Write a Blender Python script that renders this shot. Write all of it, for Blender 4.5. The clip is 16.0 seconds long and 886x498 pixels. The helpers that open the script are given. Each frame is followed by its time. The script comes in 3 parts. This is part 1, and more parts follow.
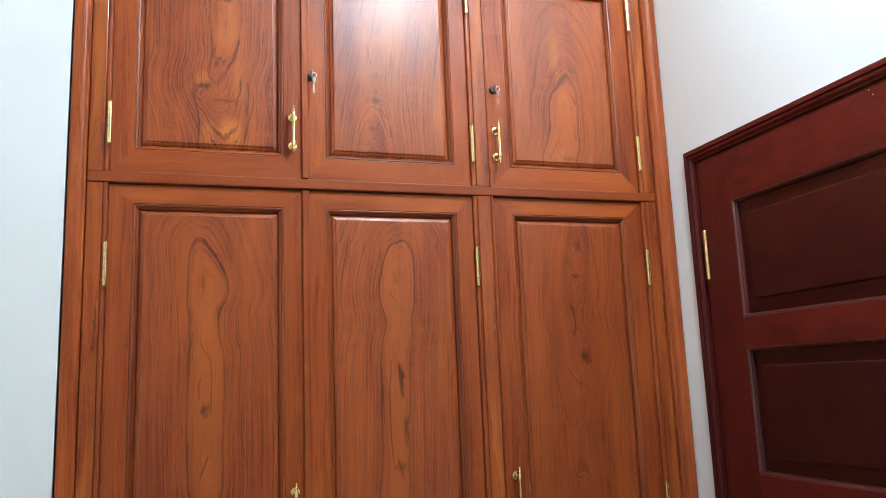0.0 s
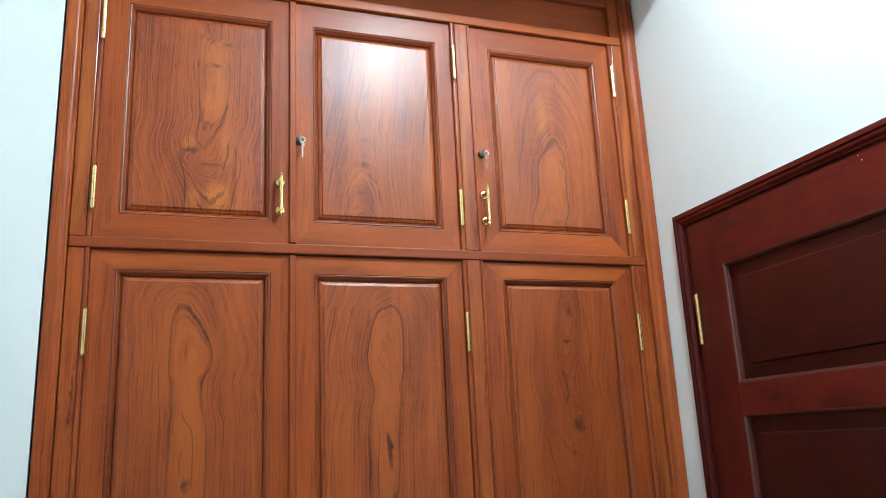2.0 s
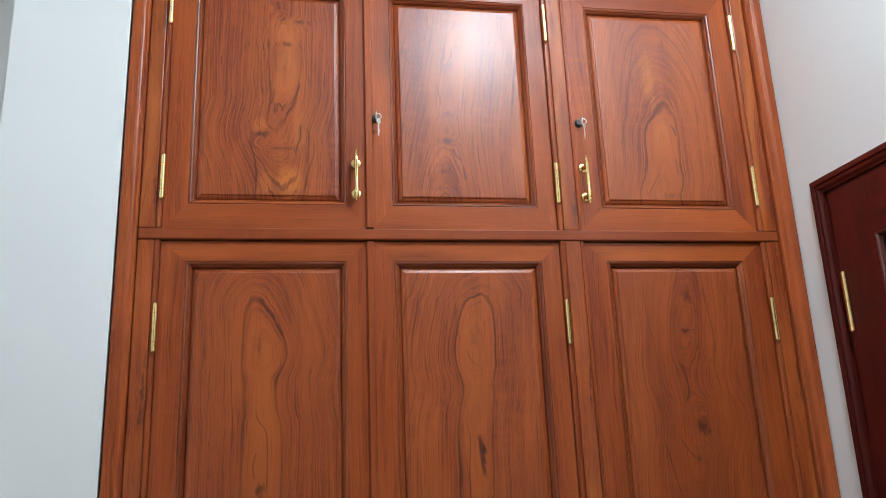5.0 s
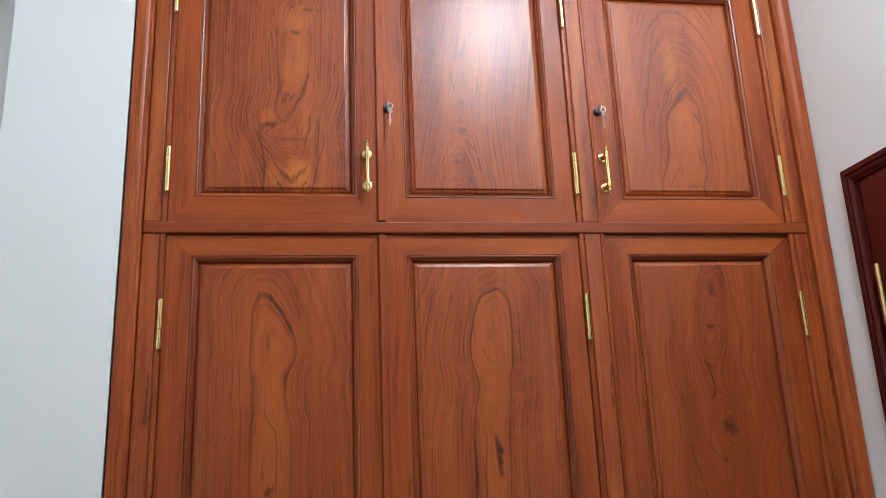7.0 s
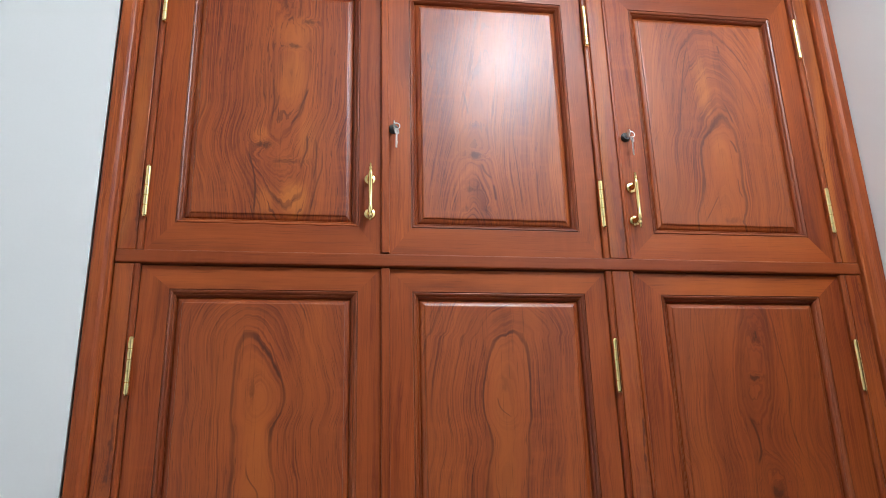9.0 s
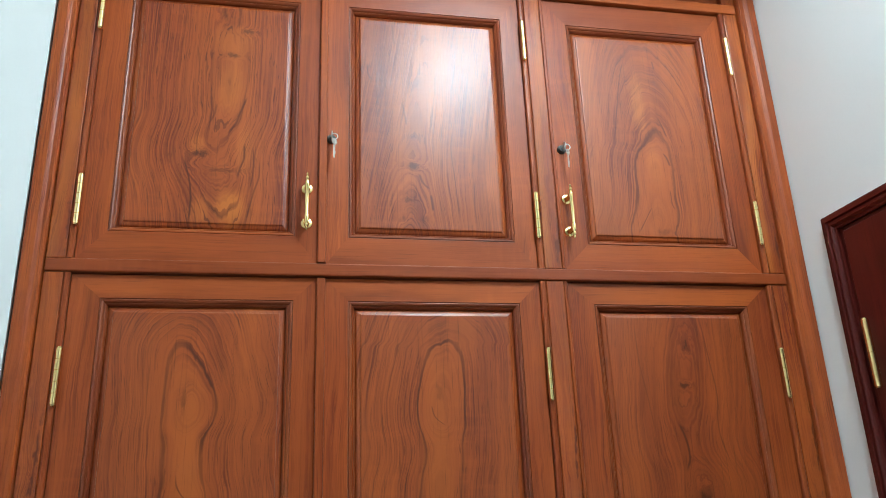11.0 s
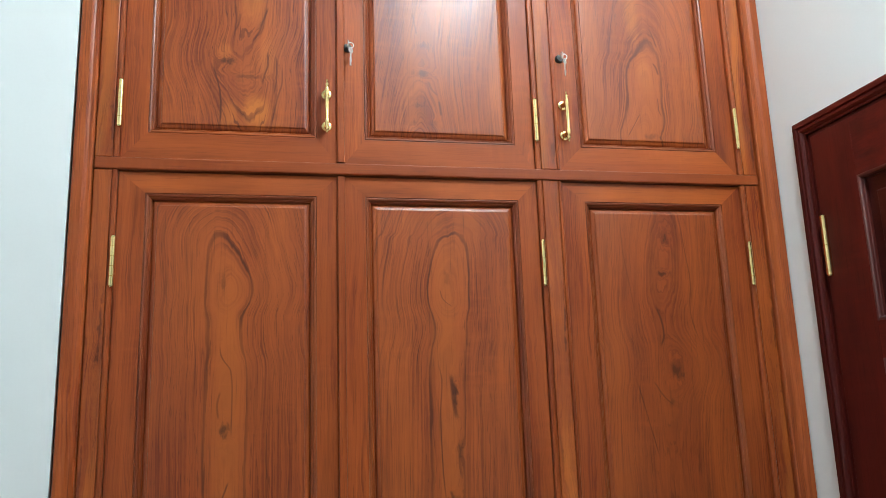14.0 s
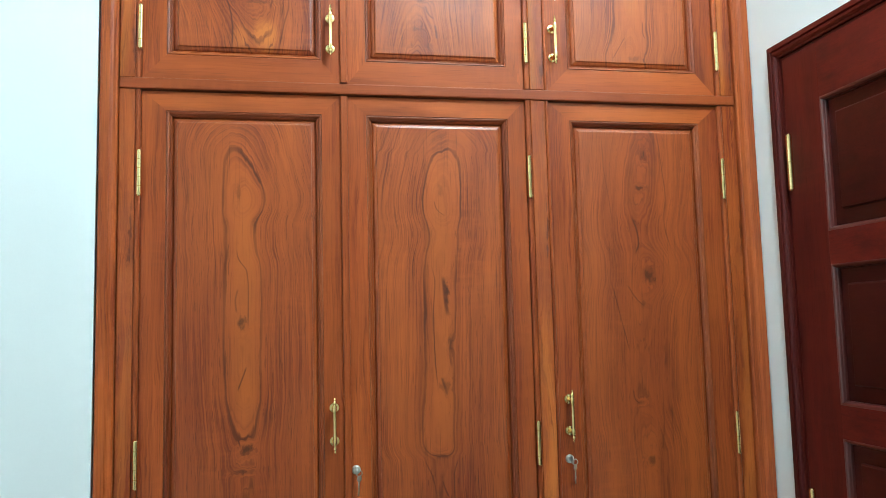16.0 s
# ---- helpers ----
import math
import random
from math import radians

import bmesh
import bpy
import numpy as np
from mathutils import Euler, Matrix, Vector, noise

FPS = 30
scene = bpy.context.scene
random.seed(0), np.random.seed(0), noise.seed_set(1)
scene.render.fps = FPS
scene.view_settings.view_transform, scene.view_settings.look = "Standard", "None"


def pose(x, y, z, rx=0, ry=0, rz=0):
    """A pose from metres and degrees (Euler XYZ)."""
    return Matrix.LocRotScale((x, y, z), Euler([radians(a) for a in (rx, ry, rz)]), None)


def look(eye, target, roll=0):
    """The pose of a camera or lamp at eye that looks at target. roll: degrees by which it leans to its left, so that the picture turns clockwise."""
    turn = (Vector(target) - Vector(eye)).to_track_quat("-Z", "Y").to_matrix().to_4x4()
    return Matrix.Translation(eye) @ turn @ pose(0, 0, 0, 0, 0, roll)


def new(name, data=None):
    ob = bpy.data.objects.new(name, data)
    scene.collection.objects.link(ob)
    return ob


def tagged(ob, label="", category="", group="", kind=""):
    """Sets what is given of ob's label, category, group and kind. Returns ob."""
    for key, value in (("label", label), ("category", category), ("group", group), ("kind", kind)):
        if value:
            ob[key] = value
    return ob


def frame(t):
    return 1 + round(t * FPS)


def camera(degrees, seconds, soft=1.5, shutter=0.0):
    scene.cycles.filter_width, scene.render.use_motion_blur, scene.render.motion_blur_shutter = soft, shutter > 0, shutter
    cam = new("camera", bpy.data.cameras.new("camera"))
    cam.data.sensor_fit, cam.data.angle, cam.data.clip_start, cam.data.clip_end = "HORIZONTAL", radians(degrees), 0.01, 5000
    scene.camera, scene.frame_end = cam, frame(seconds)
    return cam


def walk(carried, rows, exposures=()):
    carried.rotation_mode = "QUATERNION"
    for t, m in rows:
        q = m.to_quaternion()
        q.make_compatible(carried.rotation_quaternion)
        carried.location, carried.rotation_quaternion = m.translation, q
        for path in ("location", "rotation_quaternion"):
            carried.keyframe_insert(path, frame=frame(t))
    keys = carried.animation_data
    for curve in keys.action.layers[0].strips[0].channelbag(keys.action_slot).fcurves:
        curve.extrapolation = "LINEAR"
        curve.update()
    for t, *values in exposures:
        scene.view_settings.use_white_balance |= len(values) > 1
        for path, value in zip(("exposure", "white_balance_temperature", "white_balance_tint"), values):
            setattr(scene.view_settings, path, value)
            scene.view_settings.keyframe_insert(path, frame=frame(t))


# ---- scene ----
cam = camera(59.9, 16.0, soft=0.85)
PATH = [
    (0, (0.201, -1.931, 1.535), (0.813, -0.056, 1.868), -2.3),
    (0.5, (0.198, -1.909, 1.545), (0.859, -0.058, 1.913), -2.5),
    (1, (0.195, -1.901, 1.55), (0.886, -0.071, 1.967), -2.7),
    (1.5, (0.191, -1.903, 1.558), (0.88, -0.081, 2.013), -2.8),
    (2, (0.19, -1.896, 1.553), (0.844, -0.07, 2.038), -2.8),
    (2.5, (0.197, -1.865, 1.547), (0.795, -0.022, 2.045), -2.8),
    (3, (0.256, -1.805, 1.55), (0.774, 0.061, 2.05), -2.8),
    (3.5, (0.312, -1.76, 1.55), (0.75, 0.127, 2.049), -2.7),
    (4, (0.325, -1.725, 1.544), (0.7, 0.174, 2.047), -2.5),
    (6.5, (0.351, -1.718, 1.554), (0.661, 0.19, 2.067), -2.4),
    (7, (0.349, -1.658, 1.549), (0.641, 0.253, 2.06), -2.4),
    (7.5, (0.341, -1.548, 1.553), (0.615, 0.361, 2.081), -2.3),
    (8, (0.314, -1.47, 1.562), (0.572, 0.433, 2.12), -2.1),
    (8.5, (0.33, -1.461, 1.576), (0.587, 0.432, 2.169), -1.7),
    (9, (0.364, -1.468, 1.582), (0.645, 0.412, 2.206), -1.5),
    (9.5, (0.393, -1.481, 1.584), (0.709, 0.386, 2.226), -1.4),
    (10, (0.41, -1.48, 1.581), (0.773, 0.373, 2.241), -1.7),
    (12.5, (0.417, -1.561, 1.559), (0.794, 0.317, 2.136), -2.4),
    (13, (0.362, -1.601, 1.551), (0.748, 0.288, 2.081), -2.3),
    (13.5, (0.333, -1.623, 1.537), (0.73, 0.281, 2.004), -2.1),
    (14, (0.343, -1.654, 1.52), (0.748, 0.264, 1.917), -2.0),
    (14.5, (0.362, -1.706, 1.508), (0.757, 0.226, 1.845), -1.7),
    (15, (0.377, -1.751, 1.492), (0.752, 0.194, 1.768), -1.5),
    (15.5, (0.371, -1.791, 1.486), (0.736, 0.162, 1.713), -1.4),
    (16, (0.358, -1.833, 1.477), (0.725, 0.124, 1.663), -1.4),
]
# seconds, stops, kelvin, tint
EXPOSURES = [
    (0.0, 0.03, 6600, 10), (0.5, 0.05, 6450, 5), (1.0, 0.05, 6250, -1), (1.6, 0.04, 6150, -6), (2.0, 0.0, 6300, 1), (2.5, -0.10, 6450, 4), (3.0, -0.14, 6550, 9), (4.0, -0.26, 6650, 12),
    (6.5, -0.30, 6750, 15), (8.0, -0.37, 6800, 16), (9.0, -0.39, 6800, 16), (10.0, -0.32, 6600, 10), (12.5, -0.13, 6300, -2), (13.0, -0.13, 6400, 0), (14.0, -0.06, 6600, 5), (15.0, 0.2, 6450, 3),
    (15.5, 0.31, 6200, -2), (16.0, 0.36, 6100, -6),
]
walk(cam, [(t, look(eye, target, roll)) for t, eye, target, roll in PATH], EXPOSURES)


# ---- light ----
CEIL = 3.43
LIGHT = (1.06, -1.30, 3.335)
world = bpy.data.worlds.new("world")
scene.world = world
world.use_nodes = True
world.node_tree.nodes["Background"].inputs["Color"].default_value = (0.75, 0.85, 1.0, 1)
world.node_tree.nodes["Background"].inputs["Strength"].default_value = 0.05

# ---- materials ----


class Sock:
    """A shader value with arithmetic."""

    def __init__(self, nt, out):
        self.nt, self.out = nt, out

    def op(self, kind, *others, clamp=False):
        node = self.nt.nodes.new("ShaderNodeMath")
        node.operation, node.use_clamp = kind, clamp
        for slot, v in zip(node.inputs, (self, *others)):
            if isinstance(v, Sock):
                self.nt.links.new(v.out, slot)
            else:
                slot.default_value = v
        return Sock(self.nt, node.outputs[0])

    def __add__(self, v): return self.op("ADD", v)
    def __sub__(self, v): return self.op("SUBTRACT", v)
    def __mul__(self, v): return self.op("MULTIPLY", v)
    def __truediv__(self, v): return self.op("DIVIDE", v)
    def pow(self, v): return self.op("POWER", v)
    def sqrt(self): return self.op("SQRT")
    def fract(self): return self.op("FRACT")
    def clamp(self): return self.op("ADD", 0.0, clamp=True)

    def step(self, a, b):
        node = self.nt.nodes.new("ShaderNodeMapRange")
        node.interpolation_type = "SMOOTHSTEP"
        self.nt.links.new(self.out, node.inputs["Value"])
        node.inputs["From Min"].default_value, node.inputs["From Max"].default_value = a, b
        return Sock(self.nt, node.outputs["Result"])


class Mat:
    """A node material under construction."""

    def __init__(self, name):
        self.m = bpy.data.materials.new(name)
        self.m.use_nodes = True
        self.nt = self.m.node_tree
        self.bsdf = self.nt.nodes["Principled BSDF"]

    def coords(self):
        tc = self.nt.nodes.new("ShaderNodeTexCoord")
        sep = self.nt.nodes.new("ShaderNodeSeparateXYZ")
        self.nt.links.new(tc.outputs["Object"], sep.inputs[0])
        return [Sock(self.nt, o) for o in sep.outputs]

    def rand(self):
        return Sock(self.nt, self.nt.nodes.new("ShaderNodeObjectInfo").outputs["Random"])

    def vec(self, *xyz):
        node = self.nt.nodes.new("ShaderNodeCombineXYZ")
        for slot, v in zip(node.inputs, xyz):
            if isinstance(v, Sock):
                self.nt.links.new(v.out, slot)
            else:
                slot.default_value = v
        return Sock(self.nt, node.outputs[0])

    def noise(self, vec, scale=1.0, detail=2.0, rough=0.5, w=None):
        node = self.nt.nodes.new("ShaderNodeTexNoise")
        node.noise_dimensions = "4D"
        self.nt.links.new(vec.out, node.inputs["Vector"])
        node.inputs["Scale"].default_value, node.inputs["Detail"].default_value = scale, detail
        node.inputs["Roughness"].default_value = rough
        if isinstance(w, Sock):
            self.nt.links.new(w.out, node.inputs["W"])
        elif w is not None:
            node.inputs["W"].default_value = w
        return Sock(self.nt, node.outputs[0])

    def cell(self, v):
        node = self.nt.nodes.new("ShaderNodeTexWhiteNoise")
        node.noise_dimensions = "1D"
        self.nt.links.new(v.out, node.inputs["W"])
        return Sock(self.nt, node.outputs[0])

    def curve(self, t, points):
        node = self.nt.nodes.new("ShaderNodeFloatCurve")
        self.nt.links.new(t.out, node.inputs["Value"])
        c = node.mapping.curves[0]
        while len(c.points) < len(points):
            c.points.new(0.5, 0.5)
        for p, (x, y) in zip(c.points, points):
            p.location, p.handle_type = (x, y), "AUTO_CLAMPED"
        node.mapping.update()
        return Sock(self.nt, node.outputs[0])

    def mix(self, fac, a, b):
        node = self.nt.nodes.new("ShaderNodeMix")
        node.data_type = "RGBA"
        for slot, v in ((node.inputs[0], fac), (node.inputs[6], a), (node.inputs[7], b)):
            if isinstance(v, Sock):
                self.nt.links.new(v.out, slot)
            elif isinstance(v, tuple):
                slot.default_value = (*v, 1)
            else:
                slot.default_value = v
        return Sock(self.nt, node.outputs[2])

    def set(self, **values):
        for key, v in values.items():
            slot = self.bsdf.inputs[key.replace("_", " ")]
            if isinstance(v, Sock):
                self.nt.links.new(v.out, slot)
            elif isinstance(v, tuple):
                slot.default_value = (*v, 1)
            else:
                slot.default_value = v
        return self

    def bump(self, height, distance, strength=1.0):
        node = self.nt.nodes.new("ShaderNodeBump")
        self.nt.links.new(height.out, node.inputs["Height"])
        node.inputs["Distance"].default_value, node.inputs["Strength"].default_value = distance, strength
        self.nt.links.new(node.outputs[0], self.bsdf.inputs["Normal"])
        self.nt.links.new(node.outputs[0], self.bsdf.inputs["Coat Normal"])
        return self


TEAK = dict(light=(0.4280, 0.0900, 0.0172), mid=(0.1950, 0.0284, 0.0088), dark=(0.0415, 0.0062, 0.0035))
TEAK_WARM = dict(light=(0.4230, 0.0900, 0.0164), mid=(0.1900, 0.0262, 0.0083), dark=(0.0415, 0.0060, 0.0035))
TEAK_RED = dict(light=(0.4080, 0.0840, 0.0160), mid=(0.1850, 0.0272, 0.0086), dark=(0.0451, 0.0076, 0.0038))
MAHOGANY = dict(light=(0.080, 0.0078, 0.0044), mid=(0.034, 0.0034, 0.0030), dark=(0.012, 0.0017, 0.0020))


def wood(name, light, mid, dark, along="Z", span=None, centre=(), depth=(), loop=None, knots=(), gold=(), strokes=(), spacing=0.0075,
         contrast=1.0, waver=1.0, coat=0.72, coat_rough=0.32, coat_ior=1.45, streaky=0.25, smoky=0.35, vary=0.1, heavy=1.0):
    """Varnished flat-sawn timber: growth rings cut by the face of the board. centre: where the heart of the figure lies across
    the board, depth: how far the pith lies behind the face, both along the board; loop: radius of one heavy ring; strokes: dark
    resin veins as (height, offset) runs with a width and a strength."""
    k = Mat(name)
    x, y, z = k.coords()
    if along == "X":
        x, z = z, x
    elif along == "Y":
        x, z = z, y
    r = k.rand() * 37.0
    w1 = (k.noise(k.vec(x * 7.0, z * 2.4, y * 7.0), detail=2, w=r) - 0.5) * (0.035 * waver)
    w2 = (k.noise(k.vec(x * 38.0, z * 5.0, y * 30.0), detail=3, rough=0.55, w=r) - 0.5) * (0.013 * waver)
    w2 = w2 + (k.noise(k.vec(x * 70.0, z * 30.0, y * 30.0), detail=2, w=r + 7.0) - 0.5) * (0.0036 * waver)
    if span:
        t = ((z - span[0]) / (span[1] - span[0])).clamp()
        c = (k.curve(t, [((a - span[0]) / (span[1] - span[0]), b / 0.4 + 0.5) for a, b in centre]) - 0.5) * 0.4
        d = k.curve(t, [((a - span[0]) / (span[1] - span[0]), b / 0.2) for a, b in depth]) * 0.2
        xs = x - c + w1 * 0.45
        ring = (xs * xs + d * d).sqrt() + w2 * 0.7
    else:
        ring = x + r * 0.21 + w1 * 0.8 + w2
    stain = None
    for kx, kz, rx, rz, force in knots:
        ex, ez = (x - kx + w2 * 1.2) / rx, (z - kz + w1 * 0.3) / rz
        e = (ex * ex + ez * ez).sqrt() + (k.noise(k.vec(x * 120.0, z * 70.0, y), detail=3, w=kz * 9) - 0.5) * 2.6
        ring = ring + ((e * -1.0 + 3.0) / 3.0).clamp().pow(2.0) * (0.022 * force)
        one = e.step(1.3, 0.2) * (0.82 * force)
        stain = one if stain is None else stain.op("MAXIMUM", one)
    uneven = ring + (k.noise(k.vec(ring * 60.0, z * 0.8, 0.0), detail=2, w=r) - 0.5) * 0.016
    patch = k.noise(k.vec(x * 22.0, z * 5.0, y), detail=3, w=r).step(0.36, 0.66)
    lines = None
    for pitch, weight in ((spacing, 0.85), (spacing * 0.47, 0.4)):
        cells = uneven / pitch
        ph = cells.fract()
        saw = ph.step(0.62, 0.94) * ph.step(1.0, 0.96)
        one = saw * (k.cell(cells.op("FLOOR")).pow(2.5) * 0.9 + 0.1) * (patch * 0.9 + 0.1) * weight
        lines = one if lines is None else lines.op("MAXIMUM", one)
    if loop:
        lines = lines * (ring.step(loop - 0.016, loop - 0.003) * 0.85 + 0.15)
    veins = None
    if loop:
        near = (ring - loop + w2 * 0.2).op("ABSOLUTE").step(0.0032, 0.0005)
        veins = near * (patch * 0.5 + 0.5) * heavy
    for run, width, force in strokes:
        lo, hi = run[0][0], run[-1][0]
        t = (z - lo) / (hi - lo)
        off = (x - (k.curve(t.clamp(), [((a - lo) / (hi - lo), b / 0.4 + 0.5) for a, b in run]) - 0.5) * 0.4 + w2 * 0.22).op("ABSOLUTE")
        one = off.step(width * 1.15, width * 0.2) * t.step(-0.05, 0.15) * t.step(1.05, 0.85) * (patch * 0.35 + 0.65) * min(1.0, 1.25 * force)
        veins = one if veins is None else veins.op("MAXIMUM", one)
    fibre = k.noise(k.vec(x * 420.0, z * 11.0, y * 420.0), detail=2, w=r)
    fine = k.noise(k.vec(ring * 330.0, z * 2.6, y * 40.0), detail=3, rough=0.6, w=r)
    broad = k.noise(k.vec(x * 14.0, z * 1.6, y * 9.0), detail=4, rough=0.6, w=r)
    tide = (uneven / (spacing * 2.1)).fract()
    tide = tide.step(0.0, 0.9) * tide.step(1.0, 0.92) * (ring.step(loop - 0.014, loop - 0.002) if loop else 1.0)
    streak = k.noise(k.vec(ring * 45.0, z * 0.9, 0.0), detail=2, w=r + 5.0)
    col = k.mix((broad.step(0.28, 0.72) * 0.6 - 0.10 + tide * (0.16 * contrast) + fine.step(0.40, 0.66) * (patch * 0.5 + 0.3) * contrast).clamp(), light, mid)
    col = k.mix(streak.step(0.55, 0.8) * streaky, col, dark)
    ripple = k.noise(k.vec(x * 12.0, z * 70.0, y * 8.0), detail=2, w=r + 3.0).step(0.45, 0.7) * k.noise(k.vec(x * 5.0, z * 2.5, y), w=r + 4.0).step(0.5, 0.65)
    col = k.mix(ripple * 0.22, col, tuple(1.25 * a for a in light))
    smoke = k.noise(k.vec(x * 13.0, z * 2.0, y * 6.0), detail=4, rough=0.65, w=r + 2.0).step(0.48, 0.78)
    col = k.mix(smoke * smoky, col, tuple(0.45 * a + 0.3 * b for a, b in zip(mid, dark)))
    if loop:
        col = k.mix(ring.step(loop + 0.004, loop - 0.012) * 0.5, col, light)
    for gx, gz, rx, rz, much in gold:
        ex, ez = (x - gx + w1 * 0.8) / rx, (z - gz + w1 * 0.6) / rz
        e = (ex * ex + ez * ez).sqrt() + (fine - 0.5) * 0.5 + (broad - 0.5) * 0.8
        col = k.mix(e.step(1.15, 0.35) * much, col, (min(1.0, light[0] * 1.28), light[1] * 1.62, light[2] * 1.5))
    calm = (ring.step(loop - 0.014, loop - 0.002) * 0.8 + 0.2) if loop else 1.0
    vein = tuple(0.38 * a + 0.62 * b for a, b in zip(mid, dark))
    dash = k.noise(k.vec(ring * 430.0, z * 9.0, 0.0), detail=1, w=r + 9.0).step(0.58, 0.68) * (patch * 0.8 + 0.2) * calm
    col = k.mix((lines * (0.8 * contrast) + dash * (0.6 * contrast)).clamp(), col, vein)
    if span:
        fleck = k.noise(k.vec(ring * 620.0, z * 24.0, 0.0), detail=2, w=r + 11.0).step(0.60, 0.65) * broad.step(0.3, 0.55) * calm
        col = k.mix(fleck * (0.7 * contrast), col, vein)
    col = k.mix(fibre.step(0.56, 0.78) * 0.45, col, dark)
    col = k.mix(((k.rand() * 91.7).fract() * vary).clamp(), col, tuple(0.7 * a for a in mid))
    if veins is not None:
        col = k.mix(veins, col, tuple(0.36 * a + 0.64 * b for a, b in zip(mid, dark)))
    if stain is not None:
        col = k.mix(stain, col, (dark[0] * 0.9, dark[1] * 0.75, dark[2] * 0.95))
    swell = k.noise(k.vec(x * 5.0, z * 4.0, y * 5.0), detail=1, w=r)
    k.set(Base_Color=col, Roughness=fibre * 0.2 + 0.36, Coat_Weight=coat, Coat_Roughness=coat_rough, Coat_IOR=coat_ior, Specular_IOR_Level=0.12)
    k.bump(fibre * 0.06 + lines * -0.10 + swell * 2.0, 0.0012)
    return k.m


def frame_wood(name, along, tone=1.0, palette=TEAK, **more):
    c = {key: tuple(tone * v for v in rgb) for key, rgb in palette.items()}
    return wood(name, along=along, **{"contrast": 0.4, "spacing": 0.010, "streaky": 0.15, "smoky": 0.75, "vary": 0.5, "coat_rough": 0.30, "coat": 0.36, **c, **more})


